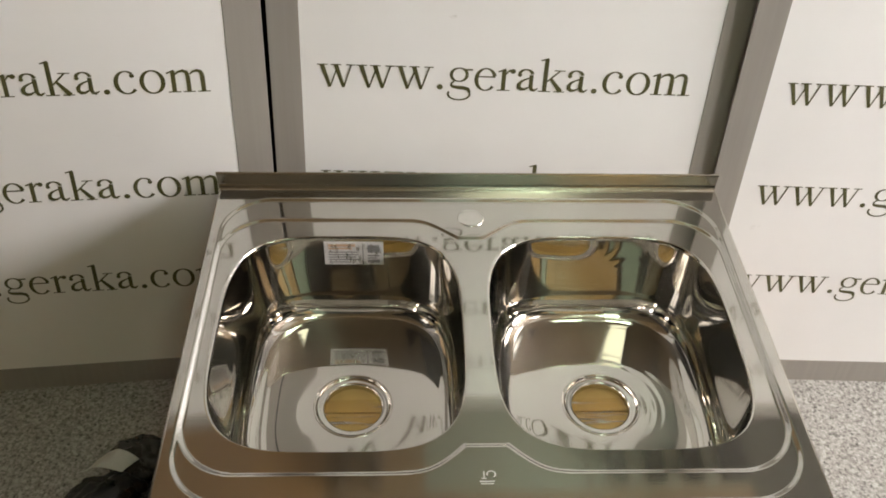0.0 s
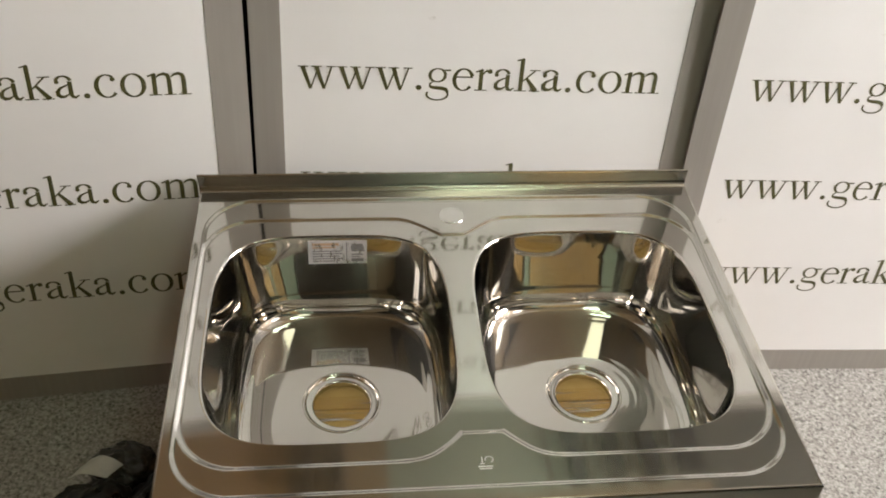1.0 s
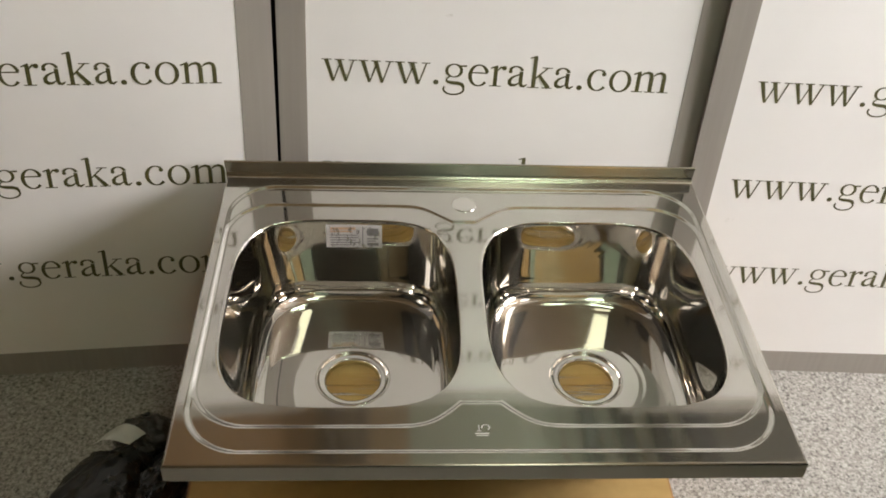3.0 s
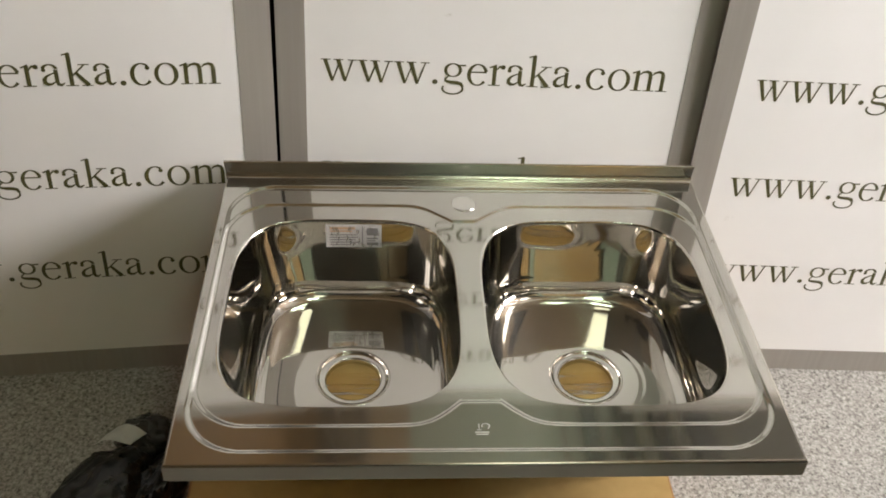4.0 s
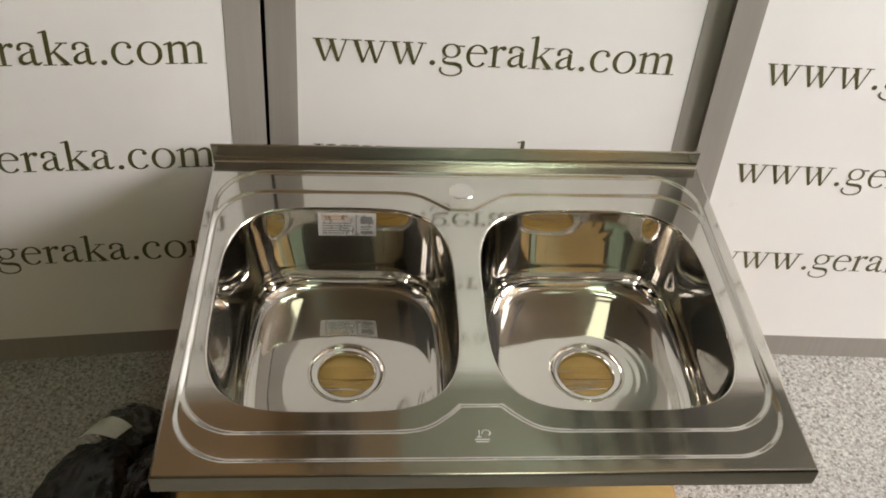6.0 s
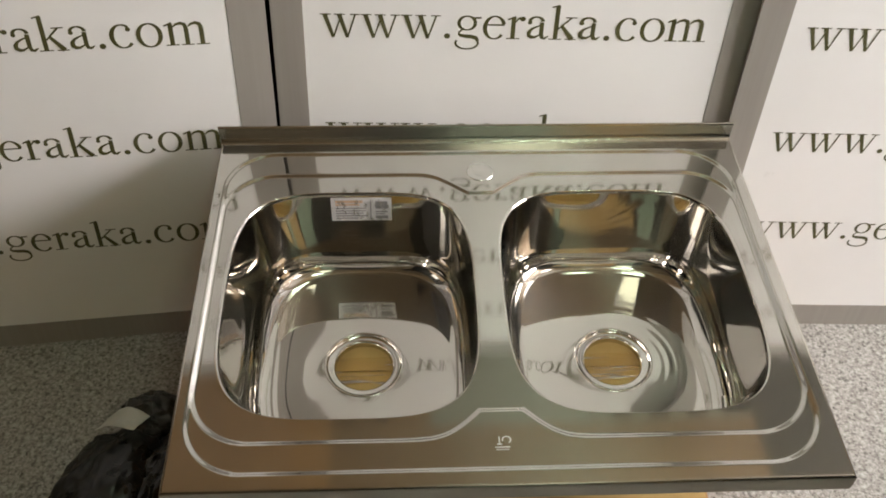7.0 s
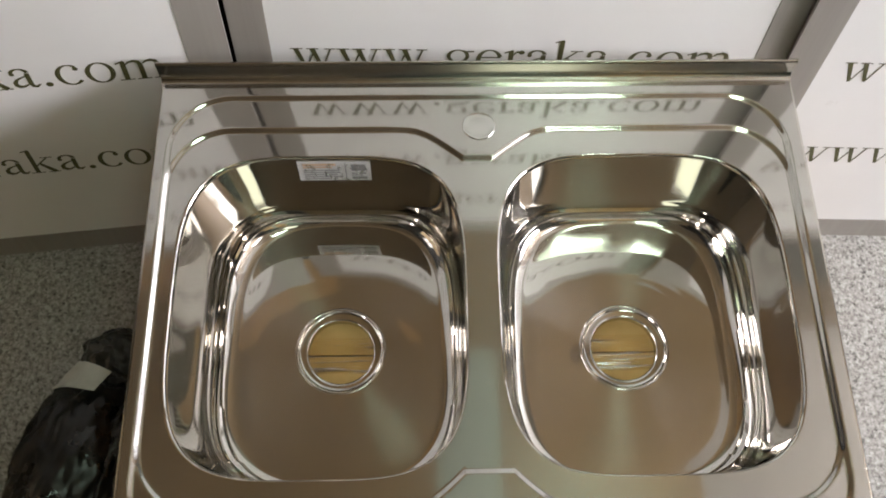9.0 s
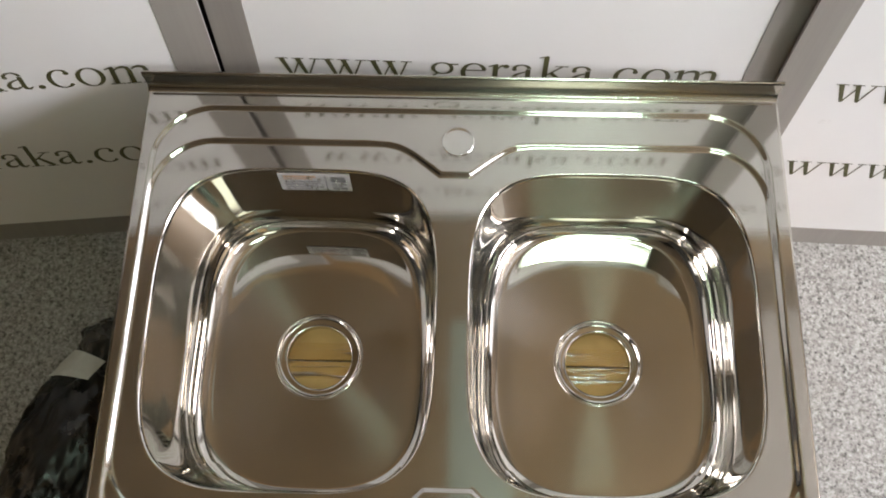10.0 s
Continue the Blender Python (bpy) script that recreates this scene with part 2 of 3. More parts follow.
ORANGE = painted("orange_print", (0.70, 0.47, 0.30), 0.4, 0.1)
GREYINK = painted("grey_print", (0.24, 0.23, 0.23), 0.4, 0.1)
TAPE = painted("grey_tape", (0.50, 0.50, 0.46), 0.3, 0.2, 20.0)
ETCH = painted("etched_mark", (0.62, 0.61, 0.57), 0.5, 0.1, 40.0)
DAYLIGHT = glow("overcast_daylight", (1.0, 0.985, 1.04), 46.0)
DULL = glow("surround_glow", (1.0, 0.96, 0.97), 3.0)
DUSK = glow("dim_daylight", (1.0, 0.95, 0.95), 1.6)
LAMP_ROOM = glow("ceiling_tubes", (0.92, 1.0, 0.74), 2.4)
LAMP_NEAR = glow("ceiling_tubes_bright", (0.80, 1.0, 0.74), 1.0)
TUBE = glow("fluorescent_tube", (0.70, 1.0, 0.76), 54.0)
LAMP_DIM = glow("frosted_lamp_glass", (1.0, 1.0, 0.98), 2.6)
SHELL = painted("lamp_housing", (0.6, 0.6, 0.57), 0.4)

# ---- the room ----
X0, X1, Y0, Y1, TOP = -1.8, 3.0, -3.3, 2.4, 2.70
T = 0.12
EAST, WEST = (-2.15, 0.26, 1.20, 2.60), (-0.86, -0.34, 1.44, 1.96)   # windows in the side walls: y and z
structure = dict(kind="structure")
floor = part("floor", block(X0 - T, X1 + T, Y0 - T, Y1 + T, -T, -0.0018), GROUT, None)
tagged(floor, "speckled grey-beige terrazzo tiles with thin joints", "floor", **structure)
for name, dims, mat, text in (
        ("wall_north", (X0, X1, Y1, Y1 + T, 0, TOP), TAN, "plain back wall of the shop, tan lightened for want of light"),
        ("wall_south", (X0, X1, Y0 - T, Y0, 0, TOP), WOOD, "plain dark wall opposite the boards")):
    tagged(part(name, block(*dims), mat, None), text, "wall", **structure)
for name, x0, x1, (y0, y1, z0, z1), mat, text in (("wall_east", X1, X1 + T, EAST, ROOM, "plain side wall with a high window, tan darkened to cut bounce"),
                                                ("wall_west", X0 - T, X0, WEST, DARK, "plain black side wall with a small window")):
    side = bmesh.new()
    for dims in ((Y0 - T, y0, 0, TOP), (y1, Y1 + T, 0, TOP), (y0, y1, 0, z0), (y0, y1, z1, TOP)):
        box(side, x0, x1, *dims)
    tagged(part(name, side, mat, None), text, "wall", **structure)
tagged(part("ceiling", block(X0 - T, X1 + T, Y0 - T, Y1 + T, TOP, TOP + T), CEIL, None), "dull beige ceiling with strip lights", "ceiling", **structure)


# unseen half-height wall, added to shade the floor and box before the sink
tagged(part("wall_shade", block(1.02, 1.12, Y0, -0.72, 0, 1.2, bevel=0.004), DARK, None), "added dark half-height wall that shades the floor before the sink", "wall", **structure)
# unseen wooden cladding, panels and beams under the ceiling, added for the steel's reflections
for dims, mat, text in (((X0, -0.45, 0.45, Y1), GOLD, "golden brown wooden ceiling cladding"),
                        ((-0.45, -0.06, 0.74, Y1), TEAK, "mid-brown wooden ceiling cladding"),
                        # The pale green pieces imitate lamp glow drawn out over the steel.
                        ((-0.06, 0.58, 0.74, Y1), MINT, "added pale green panel that imitates lamp glow on the steel"),
                        ((0.60, 1.22, 0.74, Y1), PALE, "pale grey ceiling panel between dark beams"),
                        ((1.22, 1.75, 0.45, Y1), OLIVE, "dark olive ceiling panel"),
                        # Black corner pieces, added to darken the reflections in the bowl walls.
                        ((1.15, X1, Y0, -1.9), DARK, "added dark ceiling piece that darkens what the bowls mirror"),
                        ((X0, -1.05, Y0, -1.9), DARK, "added dark ceiling piece that darkens what the bowls mirror"),
                        ((-0.45, 1.22, 0.45, 0.74), TEAK, "mid-brown wooden ceiling cladding"),
                        ((X0, 0.84, 0.22, 0.45), TEAK, "mid-brown wooden ceiling cladding"),
                        ((X0, -0.07, -0.55, 0.22), TEAK, "mid-brown wooden ceiling cladding"),
                        ((-0.07, 0.15, -0.55, 0.22), FRESH, "added pale green panel that imitates lamp glow on the steel"),
                        ((0.15, 0.84, -0.55, 0.22), TEAK, "mid-brown wooden ceiling cladding"),
                        ((0.84, 1.50, -0.55, 0.28), STONY, "plain grey ceiling panel"),
                        ((0.84, 1.50, 0.28, 0.45), UMBER, "dark brown ceiling cladding strip")):
    tagged(part("ceiling_cladding", block(*dims, TOP - 0.014, TOP + 0.001), mat, None), text, "ceiling", **structure)
for x, w, mat in ((-0.38, 0.03, UMBER), (-0.25, 0.05, UMBER), (0.70, 0.07, DARK), (0.85, 0.07, DARK), (1.0, 0.075, DARK), (1.16, 0.10, DARK)):
    tagged(part("ceiling_beam", block(x - w / 2, x + w / 2, 0.76, Y1, TOP - 0.07, TOP + 0.001, bevel=0.003), mat, None), "narrow dark beam under the ceiling", "beam", "ceiling beams", **structure)


def ceiling_light(x, y, w, d, mat, tubes=()):
    lamp = thing("ceiling_light", pose(x, y, TOP), "white fluorescent ceiling light panel, switched on", "light", "ceiling lights")
    shell = bmesh.new()
    e = 0.03
    for a in ((-w / 2 - e, w / 2 + e, -d / 2 - e, -d / 2), (-w / 2 - e, w / 2 + e, d / 2, d / 2 + e),
              (-w / 2 - e, -w / 2, -d / 2, d / 2), (w / 2, w / 2 + e, -d / 2, d / 2)):
        box(shell, *a, -0.06, 0)
    part("frame", shell, SHELL, lamp)
    part("diffuser", block(-w / 2, w / 2, -d / 2, d / 2, -0.05, -0.01), mat, lamp, "glowing diffuser")
    for y in tubes:
        rod = bmesh.new()
        lathe(rod, [(0.004, -w / 2 + 0.012), (0.016, -w / 2 + 0.016), (0.016, w / 2 - 0.016), (0.004, w / 2 - 0.012)], 16)
        bmesh.ops.rotate(rod, verts=rod.verts, matrix=Matrix.Rotation(math.pi / 2, 3, "Y"))
        bmesh.ops.translate(rod, verts=rod.verts, vec=(0, y, -0.068))
        bmesh.ops.recalc_face_normals(rod, faces=rod.faces)
        part("tube", rod, TUBE, lamp, "bright fluorescent tube", smooth=True)
    return lamp


ceiling_light(0.40, -2.18, 0.45, 0.62, LAMP_ROOM)
ceiling_light(0.42, -0.98, 0.42, 0.40, LAMP_NEAR, (-0.11, 0.11))
ceiling_light(1.75, -1.15, 0.4, 0.7, LAMP_DIM)

def shop_window(name, x, out, y0, y1, z0, z1, mullions, label):
    """A framed opening in a side wall; out is the way to the open air."""
    ob = thing(name, pose(x, 0, 0), label, "window", kind="structure")
    a, b, w = min(-0.02 * out, 0.06 * out), max(-0.02 * out, 0.06 * out), 0.05
    for dims in ((a, b, y0, y0 + w, z0, z1), (a, b, y1 - w, y1, z0, z1), (a, b, y0 + w, y1 - w, z0, z0 + w), (a, b, y0 + w, y1 - w, z1 - w, z1)):
        part("window_frame", block(*dims, bevel=0.003), SHELL, ob)
    for y in mullions:
        part("mullion", block(a + 0.01, b - 0.01, y - 0.02, y + 0.02, z0 + w, z1 - w, bevel=0.003), SHELL, ob)
    return ob


# high shop window in the east wall, the main light: bright sky, a dimmer glow added round it
shop_window("window_1", X1, 1, *EAST, (-0.95,), "high white-framed shop window with bright overcast sky behind")
shop_window("window_2", X0, -1, *WEST, (-0.60,), "small white-framed window with dull daylight behind")
for name, dims, mat, text in (("backdrop", (X1 + T + 0.05, X1 + T + 0.07, EAST[0] - 0.1, EAST[1] + 0.1, EAST[2] - 0.1, EAST[3] + 0.1), DULL, "dim glow added round the sky to widen highlights on the steel"),
                              ("backdrop", (X1 + T + 0.02, X1 + T + 0.04, -1.85, -0.05, 1.42, 2.40), DAYLIGHT, "plain bright overcast sky outside the window"),
                              ("backdrop", (X0 - T - 0.04, X0 - T - 0.02, WEST[0] - 0.1, WEST[1] + 0.1, WEST[2] - 0.1, WEST[3] + 0.1), DUSK, "plain dull daylight outside the window")):
    tagged(part(name, block(*dims), mat, None), text, "sky", kind="structure")


# tall cupboards along the wall opposite, unseen, added for the bands the polished steel mirrors
def cupboard(base, w, h, mat, label):
    """A cupboard whose back left corner stands at base, a pose; its doors look along the pose's y."""
    ob = thing("tall_cupboard", base, label, "cupboard", "cupboards along the wall")
    d = 0.32
    part("body", block(0.002, w - 0.002, 0, d - 0.022, 0, h, bevel=0.002, seg=1), mat, ob)
    doors = 1 if w < 0.4 else 2
    for k in range(doors):
        a, b = w * k / doors + 0.005, w * (k + 1) / doors - 0.005
        leaf = part("door", block(a, b, d - 0.02, d, 0.08, h - 0.005, bevel=0.003), mat, ob)
        hx = b - 0.04 if k == 0 else a + 0.04
        part("handle", block(hx - 0.006, hx + 0.006, d + 0.001, d + 0.025, 1.0, 1.14, bevel=0.003), FLANGE, leaf, "steel handle")
    return ob


# The black one stands in for a dark figure mirrored in the bowls.
for x0, x1, mat, label in ((-1.60, -0.62, UMBER, "tall dark brown wooden cupboard by the wall"), (-0.60, -0.40, UMBER, "narrow dark brown cupboard by the wall"),
                           (-0.38, 0.06, BLACK, "tall black cupboard added for the dark figure the steel mirrors"), (0.08, 0.60, SAGE, "tall grey-green cupboard by the wall"),
                           (0.70, 1.24, OAK, "tall golden brown wooden cupboard by the wall"), (1.26, 1.44, SAGE, "narrow grey-green cupboard by the wall"),
                           (1.54, 2.40, OAK, "tall golden brown wooden cupboard by the wall")):
    cupboard(pose(x0, Y0, 0), x1 - x0, 2.45, mat, label)
# Low ones, also unseen, added for the warm streaks in the bowls.
for y, mat, label in ((0.42, UMBER, "low dark brown cupboard beside the small window"), (-0.16, OAK, "low golden brown cupboard under the small window"),
                      (-0.62, CREAM, "low cream cupboard under the small window")):
    cupboard(pose(X0, y, 0, 0, 0, -90), 0.45, 1.28, mat, label)


# ---- lettering: serif letters drawn with pen strokes, 1 unit = 1 em ----
def pen(bm, points, widths, lift):
    """A stroke along points, its width in the same units, as a thin slab."""
    rows = []
    for i, (x, y) in enumerate(points):
        a, b = points[max(0, i - 1)], points[min(len(points) - 1, i + 1)]
        dx, dy = b[0] - a[0], b[1] - a[1]
        k = widths[i] / 2.12 / (math.hypot(dx, dy) or 1)
        rows.append([bm.verts.new((x - dy * k, y + dx * k, lift)), bm.verts.new((x + dy * k, y - dx * k, lift))])
    for a, b in zip(rows, rows[1:]):
        bm.faces.new((a[0], a[1], b[1], b[0]))


def bow(cx, cy, rx, ry, a0, a1, thin, thick, n=28):
    """Points and widths of an oval stroke that swells at its sides."""
    pts, wid = [], []
    for i in range(n + 1):
        a = radians(a0 + (a1 - a0) * i / n)
        pts.append((cx + rx * math.cos(a), cy + ry * math.sin(a)))
        wid.append(thin + (thick - thin) * abs(math.cos(a)) ** 1.5)
    return pts, wid


def line(x0, y0, x1, y1, w0, w1=None):
    return [(x0, y0), (x1, y1)], [w0, w0 if w1 is None else w1]


def dot(x, y, r):
    return [(x + r * math.cos(math.pi * i / 8), y) for i in range(9)], [2 * r * math.sin(math.pi * i / 8) + 0.001 for i in range(9)]


def foot(x0, x1, y=0.011):
    return line(x0, y, x1, y, 0.022)


GLYPHS = {
    "w": (0.722, [line(0.095, 0.445, 0.238, -0.012, 0.088, 0.06), line(0.238, -0.012, 0.385, 0.40, 0.03), line(0.352, 0.445, 0.492, -0.012, 0.088, 0.06),
                  line(0.492, -0.012, 0.640, 0.445, 0.032), foot(0.01, 0.205, 0.44), foot(0.262, 0.455, 0.44), foot(0.545, 0.715, 0.44)]),
    ".": (0.25, [dot(0.122, 0.045, 0.056)]),
    "g": (0.5, [bow(0.225, 0.305, 0.148, 0.135, 0, 360, 0.026, 0.066), line(0.32, 0.405, 0.475, 0.412, 0.036),
                ([(0.15, 0.185), (0.085, 0.125), (0.085, 0.085), (0.13, 0.055)], [0.03, 0.036, 0.05, 0.07]),
                ([(0.11, 0.062), (0.20, 0.046), (0.32, 0.038), (0.40, 0.012), (0.44, -0.05)], [0.06, 0.075, 0.08, 0.08, 0.055]),
                bow(0.235, -0.092, 0.205, 0.118, 30, -205, 0.03, 0.042)]),
    "e": (0.444, [bow(0.225, 0.222, 0.175, 0.222, 18, 322, 0.028, 0.082), line(0.07, 0.277, 0.405, 0.277, 0.03)]),
    "c": (0.444, [bow(0.235, 0.222, 0.18, 0.222, 50, 322, 0.028, 0.086), dot(0.345, 0.355, 0.045)]),
    "o": (0.5, [bow(0.25, 0.22, 0.188, 0.224, 0, 360, 0.028, 0.084, 36)]),
    "r": (0.333, [line(0.118, 0.0, 0.118, 0.42, 0.084), foot(0.005, 0.245), line(0.01, 0.385, 0.15, 0.44, 0.03, 0.04),
                  ([(0.15, 0.33), (0.19, 0.39), (0.24, 0.425)], [0.02, 0.035, 0.05]), dot(0.282, 0.402, 0.05)]),
    "a": (0.444, [line(0.302, 0.075, 0.302, 0.34, 0.082), bow(0.195, 0.335, 0.125, 0.11, 10, 165, 0.03, 0.07), dot(0.082, 0.335, 0.04),
                  ([(0.29, 0.285), (0.20, 0.25), (0.12, 0.205), (0.078, 0.14), (0.082, 0.08), (0.125, 0.045), (0.19, 0.045), (0.27, 0.09)],
                   [0.026, 0.034, 0.05, 0.08, 0.085, 0.075, 0.05, 0.025]),
                  ([(0.305, 0.09), (0.325, 0.04), (0.37, 0.025), (0.44, 0.07)], [0.075, 0.075, 0.055, 0.02])]),
    "k": (0.5, [line(0.122, 0.0, 0.122, 0.665, 0.084), foot(0.005, 0.24), line(0.01, 0.635, 0.15, 0.675, 0.028, 0.034),
                line(0.16, 0.215, 0.385, 0.435, 0.032), foot(0.275, 0.48, 0.44), line(0.225, 0.275, 0.43, 0.012, 0.06, 0.1), foot(0.30, 0.505)]),
    "m": (0.778, [line(0.122, 0, 0.122, 0.42, 0.084), line(0.385, 0, 0.385, 0.33, 0.084), line(0.645, 0, 0.645, 0.33, 0.084),
                  foot(0.01, 0.235), foot(0.275, 0.495), foot(0.535, 0.765), line(0.01, 0.385, 0.15, 0.44, 0.03, 0.04),
                  ([(0.16, 0.36), (0.22, 0.41), (0.30, 0.43), (0.36, 0.405), (0.388, 0.33)], [0.026, 0.045, 0.062, 0.075, 0.084]),
                  ([(0.425, 0.36), (0.48, 0.41), (0.56, 0.43), (0.62, 0.405), (0.648, 0.33)], [0.026, 0.045, 0.062, 0.075, 0.084])]),
}
LETTERS = "www.geraka.com"


def lettering(size):
    """One line of print; its origin is the first letter's foot. Letters stand in x and z, the face looks to -y."""
    bm = bmesh.new()
    x, lift = 0.0, 0.0
    for ch in LETTERS:
        width, strokes = GLYPHS[ch]
        for k, (pts, wid) in enumerate(strokes):
            pen(bm, [(x + px, py) for px, py in pts], wid, 0.002 + 0.0006 * k)
        x += width
    for v in bm.verts:
        v.co = Vector((v.co.x * size, -v.co.z * size, v.co.y * size))
    bmesh.ops.recalc_face_normals(bm, faces=bm.faces)
    return bm


# ---- the three printed boards that lean back behind the sink ----
def display_board(x0, x1, stile, text_x, a, b, c, high, first, pitch, label):
    """A board whose face is y = a + b x + c z, from x0 to x1."""
    yaw, lean = math.degrees(math.atan(b)), math.degrees(math.atan(c))
    ob = thing("display_board", pose(x0, a + b * x0, 0, 0, 0, yaw) @ pose(0, 0, 0, -lean, 0, 0), label, "display board", "printed boards")
    w = (x1 - x0) / math.cos(radians(yaw))
    h, t, rail = high, 0.004, 0.052
    part("panel", block(0.001, w - 0.001, 0.0008, t, 0.001, h - 0.001), WHITE, ob, "white printed board")
    part("stile", block(0, stile, 0, t + 0.0006, 0, h, bevel=0.0004, seg=1), FRAME, ob, "grey edge strip")
    part("stile", block(w - stile, w, 0, t + 0.0006, 0, h, bevel=0.0004, seg=1), FRAME, ob, "grey edge strip")
    part("rail", block(stile, w - stile, 0, t + 0.0006, 0, rail, bevel=0.0004, seg=1), FRAME, ob, "grey bottom strip")
    part("rail", block(stile, w - stile, 0, t + 0.0006, h - rail, h, bevel=0.0004, seg=1), FRAME, ob, "grey top strip")
    for z in [first + k * pitch for k in range(5)]:
        row = part("lettering", lettering(0.0825), INK, ob, "dark olive serif web address")
        row.location = (text_x - x0, 0.0006, z * math.sqrt(1 + c * c))
    return ob


HIGH = 1.18
display_board(-1.062, -0.3160, 0.055, -0.9765, 0.0534, 0.1101, 0.049, HIGH, 0.2205, 0.1865, "white printed board with grey edges, leaning, half in shadow")
display_board(-0.3135, 0.413, 0.047, -0.243, 0.0160, -0.0052, 0.0590, HIGH, 0.2240, 0.1878, "white printed board with grey edges, behind the sink")
display_board(0.4045, 1.146, 0.049, 0.482, 0.0206, -0.0228, 0.0412, HIGH, 0.2205, 0.1888, "white printed board with grey edges, brightly lit")

# Unseen dark backing, added so the gaps between the boards read black.
partition = part("wall_backing", block(-1.05, 1.14, 0.135, 0.175, 0, 1.14), DARK, None)
tagged(partition, "added dark backing that keeps the gaps between the boards black", "wall", kind="structure")

# ---- the double-bowl sink ----
SINK = Matrix.Translation((0, 0, 0.4492)) @ Matrix([(0.99983, -0.00098, -0.01834), (0.0, 0.99859, -0.05317), (0.01837, 0.05317, 0.99842)]).to_4x4()
sink = thing("kitchen_sink", SINK, "polished stainless steel double-bowl sink lying on a cardboard box", "sink")
MID = -0.005                                  # the line between the bowls
HALF_X, FRONT, BACK = 0.3965, -0.5965, -0.0100  # the flat of the deck
RIM_X, RIM_Y, RIM_C = 0.1715, 0.1965, -0.3065  # half sizes and middle of a bowl's mouth
FLOOR_X, FLOOR_Y = 0.1285, 0.1730
STEPS = 360
LOW = -0.0060


def oval(angle, rx, ry, n):
    c, s = math.cos(angle), math.sin(angle)
    k = (abs(c) ** n + abs(s) ** n) ** (-1 / n)
    return rx * c * k, ry * s * k


def away(x, y, x0, x1, y0, y1, r):
    """Signed distance to a rectangle with round corners; inside is below nought."""
    dx = abs(x - (x0 + x1) / 2) - (x1 - x0) / 2 + r
    dy = abs(y - (y0 + y1) / 2) - (y1 - y0) / 2 + r
    return math.hypot(max(dx, 0), max(dy, 0)) + min(max(dx, dy), 0) - r


def tongue(x, half, deep, steep, soft):
    """How far a ridge dips at x towards its flat-ended tongue, with rounded shoulders; also the dip's slope."""
    rise = (abs(x - MID) - half) * steep - deep
    if rise <= -deep:
        return -deep, 0.0
    dip = -soft * math.log1p(math.exp(min(40.0, -rise / soft)))
    return max(-deep, dip), steep / (1 + math.exp(min(40.0, rise / soft)))


def deck_height(x, y):
    outer = away(x, y, -0.3835, 0.3795, -0.577, -0.0295, 0.075)
    inner = away(x, y, -0.3815, 0.3775, -0.5350, -0.0745, 0.075)
    if y > RIM_C:
        dip, slope = tongue(x, 0.0185, 0.0410, 0.80, 0.0075)
        inner = max(inner, (y + 0.0745 - dip) / math.hypot(1, slope))
    else:
        dip, slope = tongue(x, 0.0262, 0.0395, 1.0, 0.0120)
        inner = max(inner, (-0.5350 - dip - y) / math.hypot(1, slope))
    return -0.0030 * step(-0.0038, 0.0038, -outer) - 0.0030 * step(-0.0038, 0.0038, -inner)


def mouth(x, y):
    """Below 1 inside a bowl's mouth; also the mouth's middle."""
    cx = -0.1940 if x < MID else 0.1840
    u, v = (x - cx) / RIM_X, (y - RIM_C) / RIM_Y
    return (abs(u) ** 3.8 + abs(v) ** 3.8) ** (1 / 3.8), cx


def deck():
    """A fine net over the deck, cut to the mouths of the bowls."""
    nx, ny = 396, 296
    xs = [-HALF_X + 2 * HALF_X * i / nx for i in range(nx + 1)]
    ys = [FRONT + (BACK - FRONT) * j / ny for j in range(ny + 1)]
    inside = [[mouth(x, y)[0] < 1.0 for x in xs] for y in ys]
    index, verts, normals, faces = {}, [], [], []

    def vertex(i, j):
        if (i, j) not in index:
            x, y = xs[i], ys[j]
            if inside[j][i]:
                k, cx = mouth(x, y)
                x, y = cx + (x - cx) / k, RIM_C + (y - RIM_C) / k
            e = 0.0004
            n = Vector(((deck_height(x - e, y) - deck_height(x + e, y)) / (2 * e), (deck_height(x, y - e) - deck_height(x, y + e)) / (2 * e), 1)).normalized()
            index[i, j] = len(verts)
            verts.append((x, y, deck_height(x, y)))
            normals.append(n)
        return index[i, j]

    for j in range(ny):
        for i in range(nx):
            if not (inside[j][i] and inside[j][i + 1] and inside[j + 1][i] and inside[j + 1][i + 1]):
                faces.append((vertex(i, j), vertex(i + 1, j), vertex(i + 1, j + 1), vertex(i, j + 1)))
    me = bpy.data.meshes.new("deck")
    me.from_pydata(verts, [], faces)
    me.polygons.foreach_set("use_smooth", [True] * len(faces))
    me.materials.append(STEEL)
    me.normals_split_custom_set_from_vertices(normals)
    ob = new("deck", me)
    ob.parent = sink
    ob["label"] = "pressed satin steel deck with stepped ridges"


deck()


def bowl_loop(inset, z, mix=0.0, cx=0.0, drift=0.0):
    """One level of a bowl: inset 0 at the mouth, 1 at the floor's edge; mix 1 gives the drain's circle."""
    loop = []
    for i in range(STEPS):
        a = 2 * math.pi * i / STEPS
        x, y = oval(a, RIM_X + (FLOOR_X - RIM_X) * inset, RIM_Y + (FLOOR_Y - RIM_Y) * inset, 3.8 - 0.7 * step(0.1, 0.9, inset))
        dx, dy = 0.058 * math.cos(a), 0.058 * math.sin(a)
        zz = z if z is not None else 0
        loop.append((cx + drift + x * (1 - mix) + dx * mix, RIM_C - 0.004 * mix + y * (1 - mix) + dy * mix, zz))
    return loop


LEANS, FALL = 0.024, 0.0042                 # the floor's slope to the back, and its fall to the drain
WALL_TOP, WALL_LOW, ROUND = LOW - 0.007, -0.122, 0.036


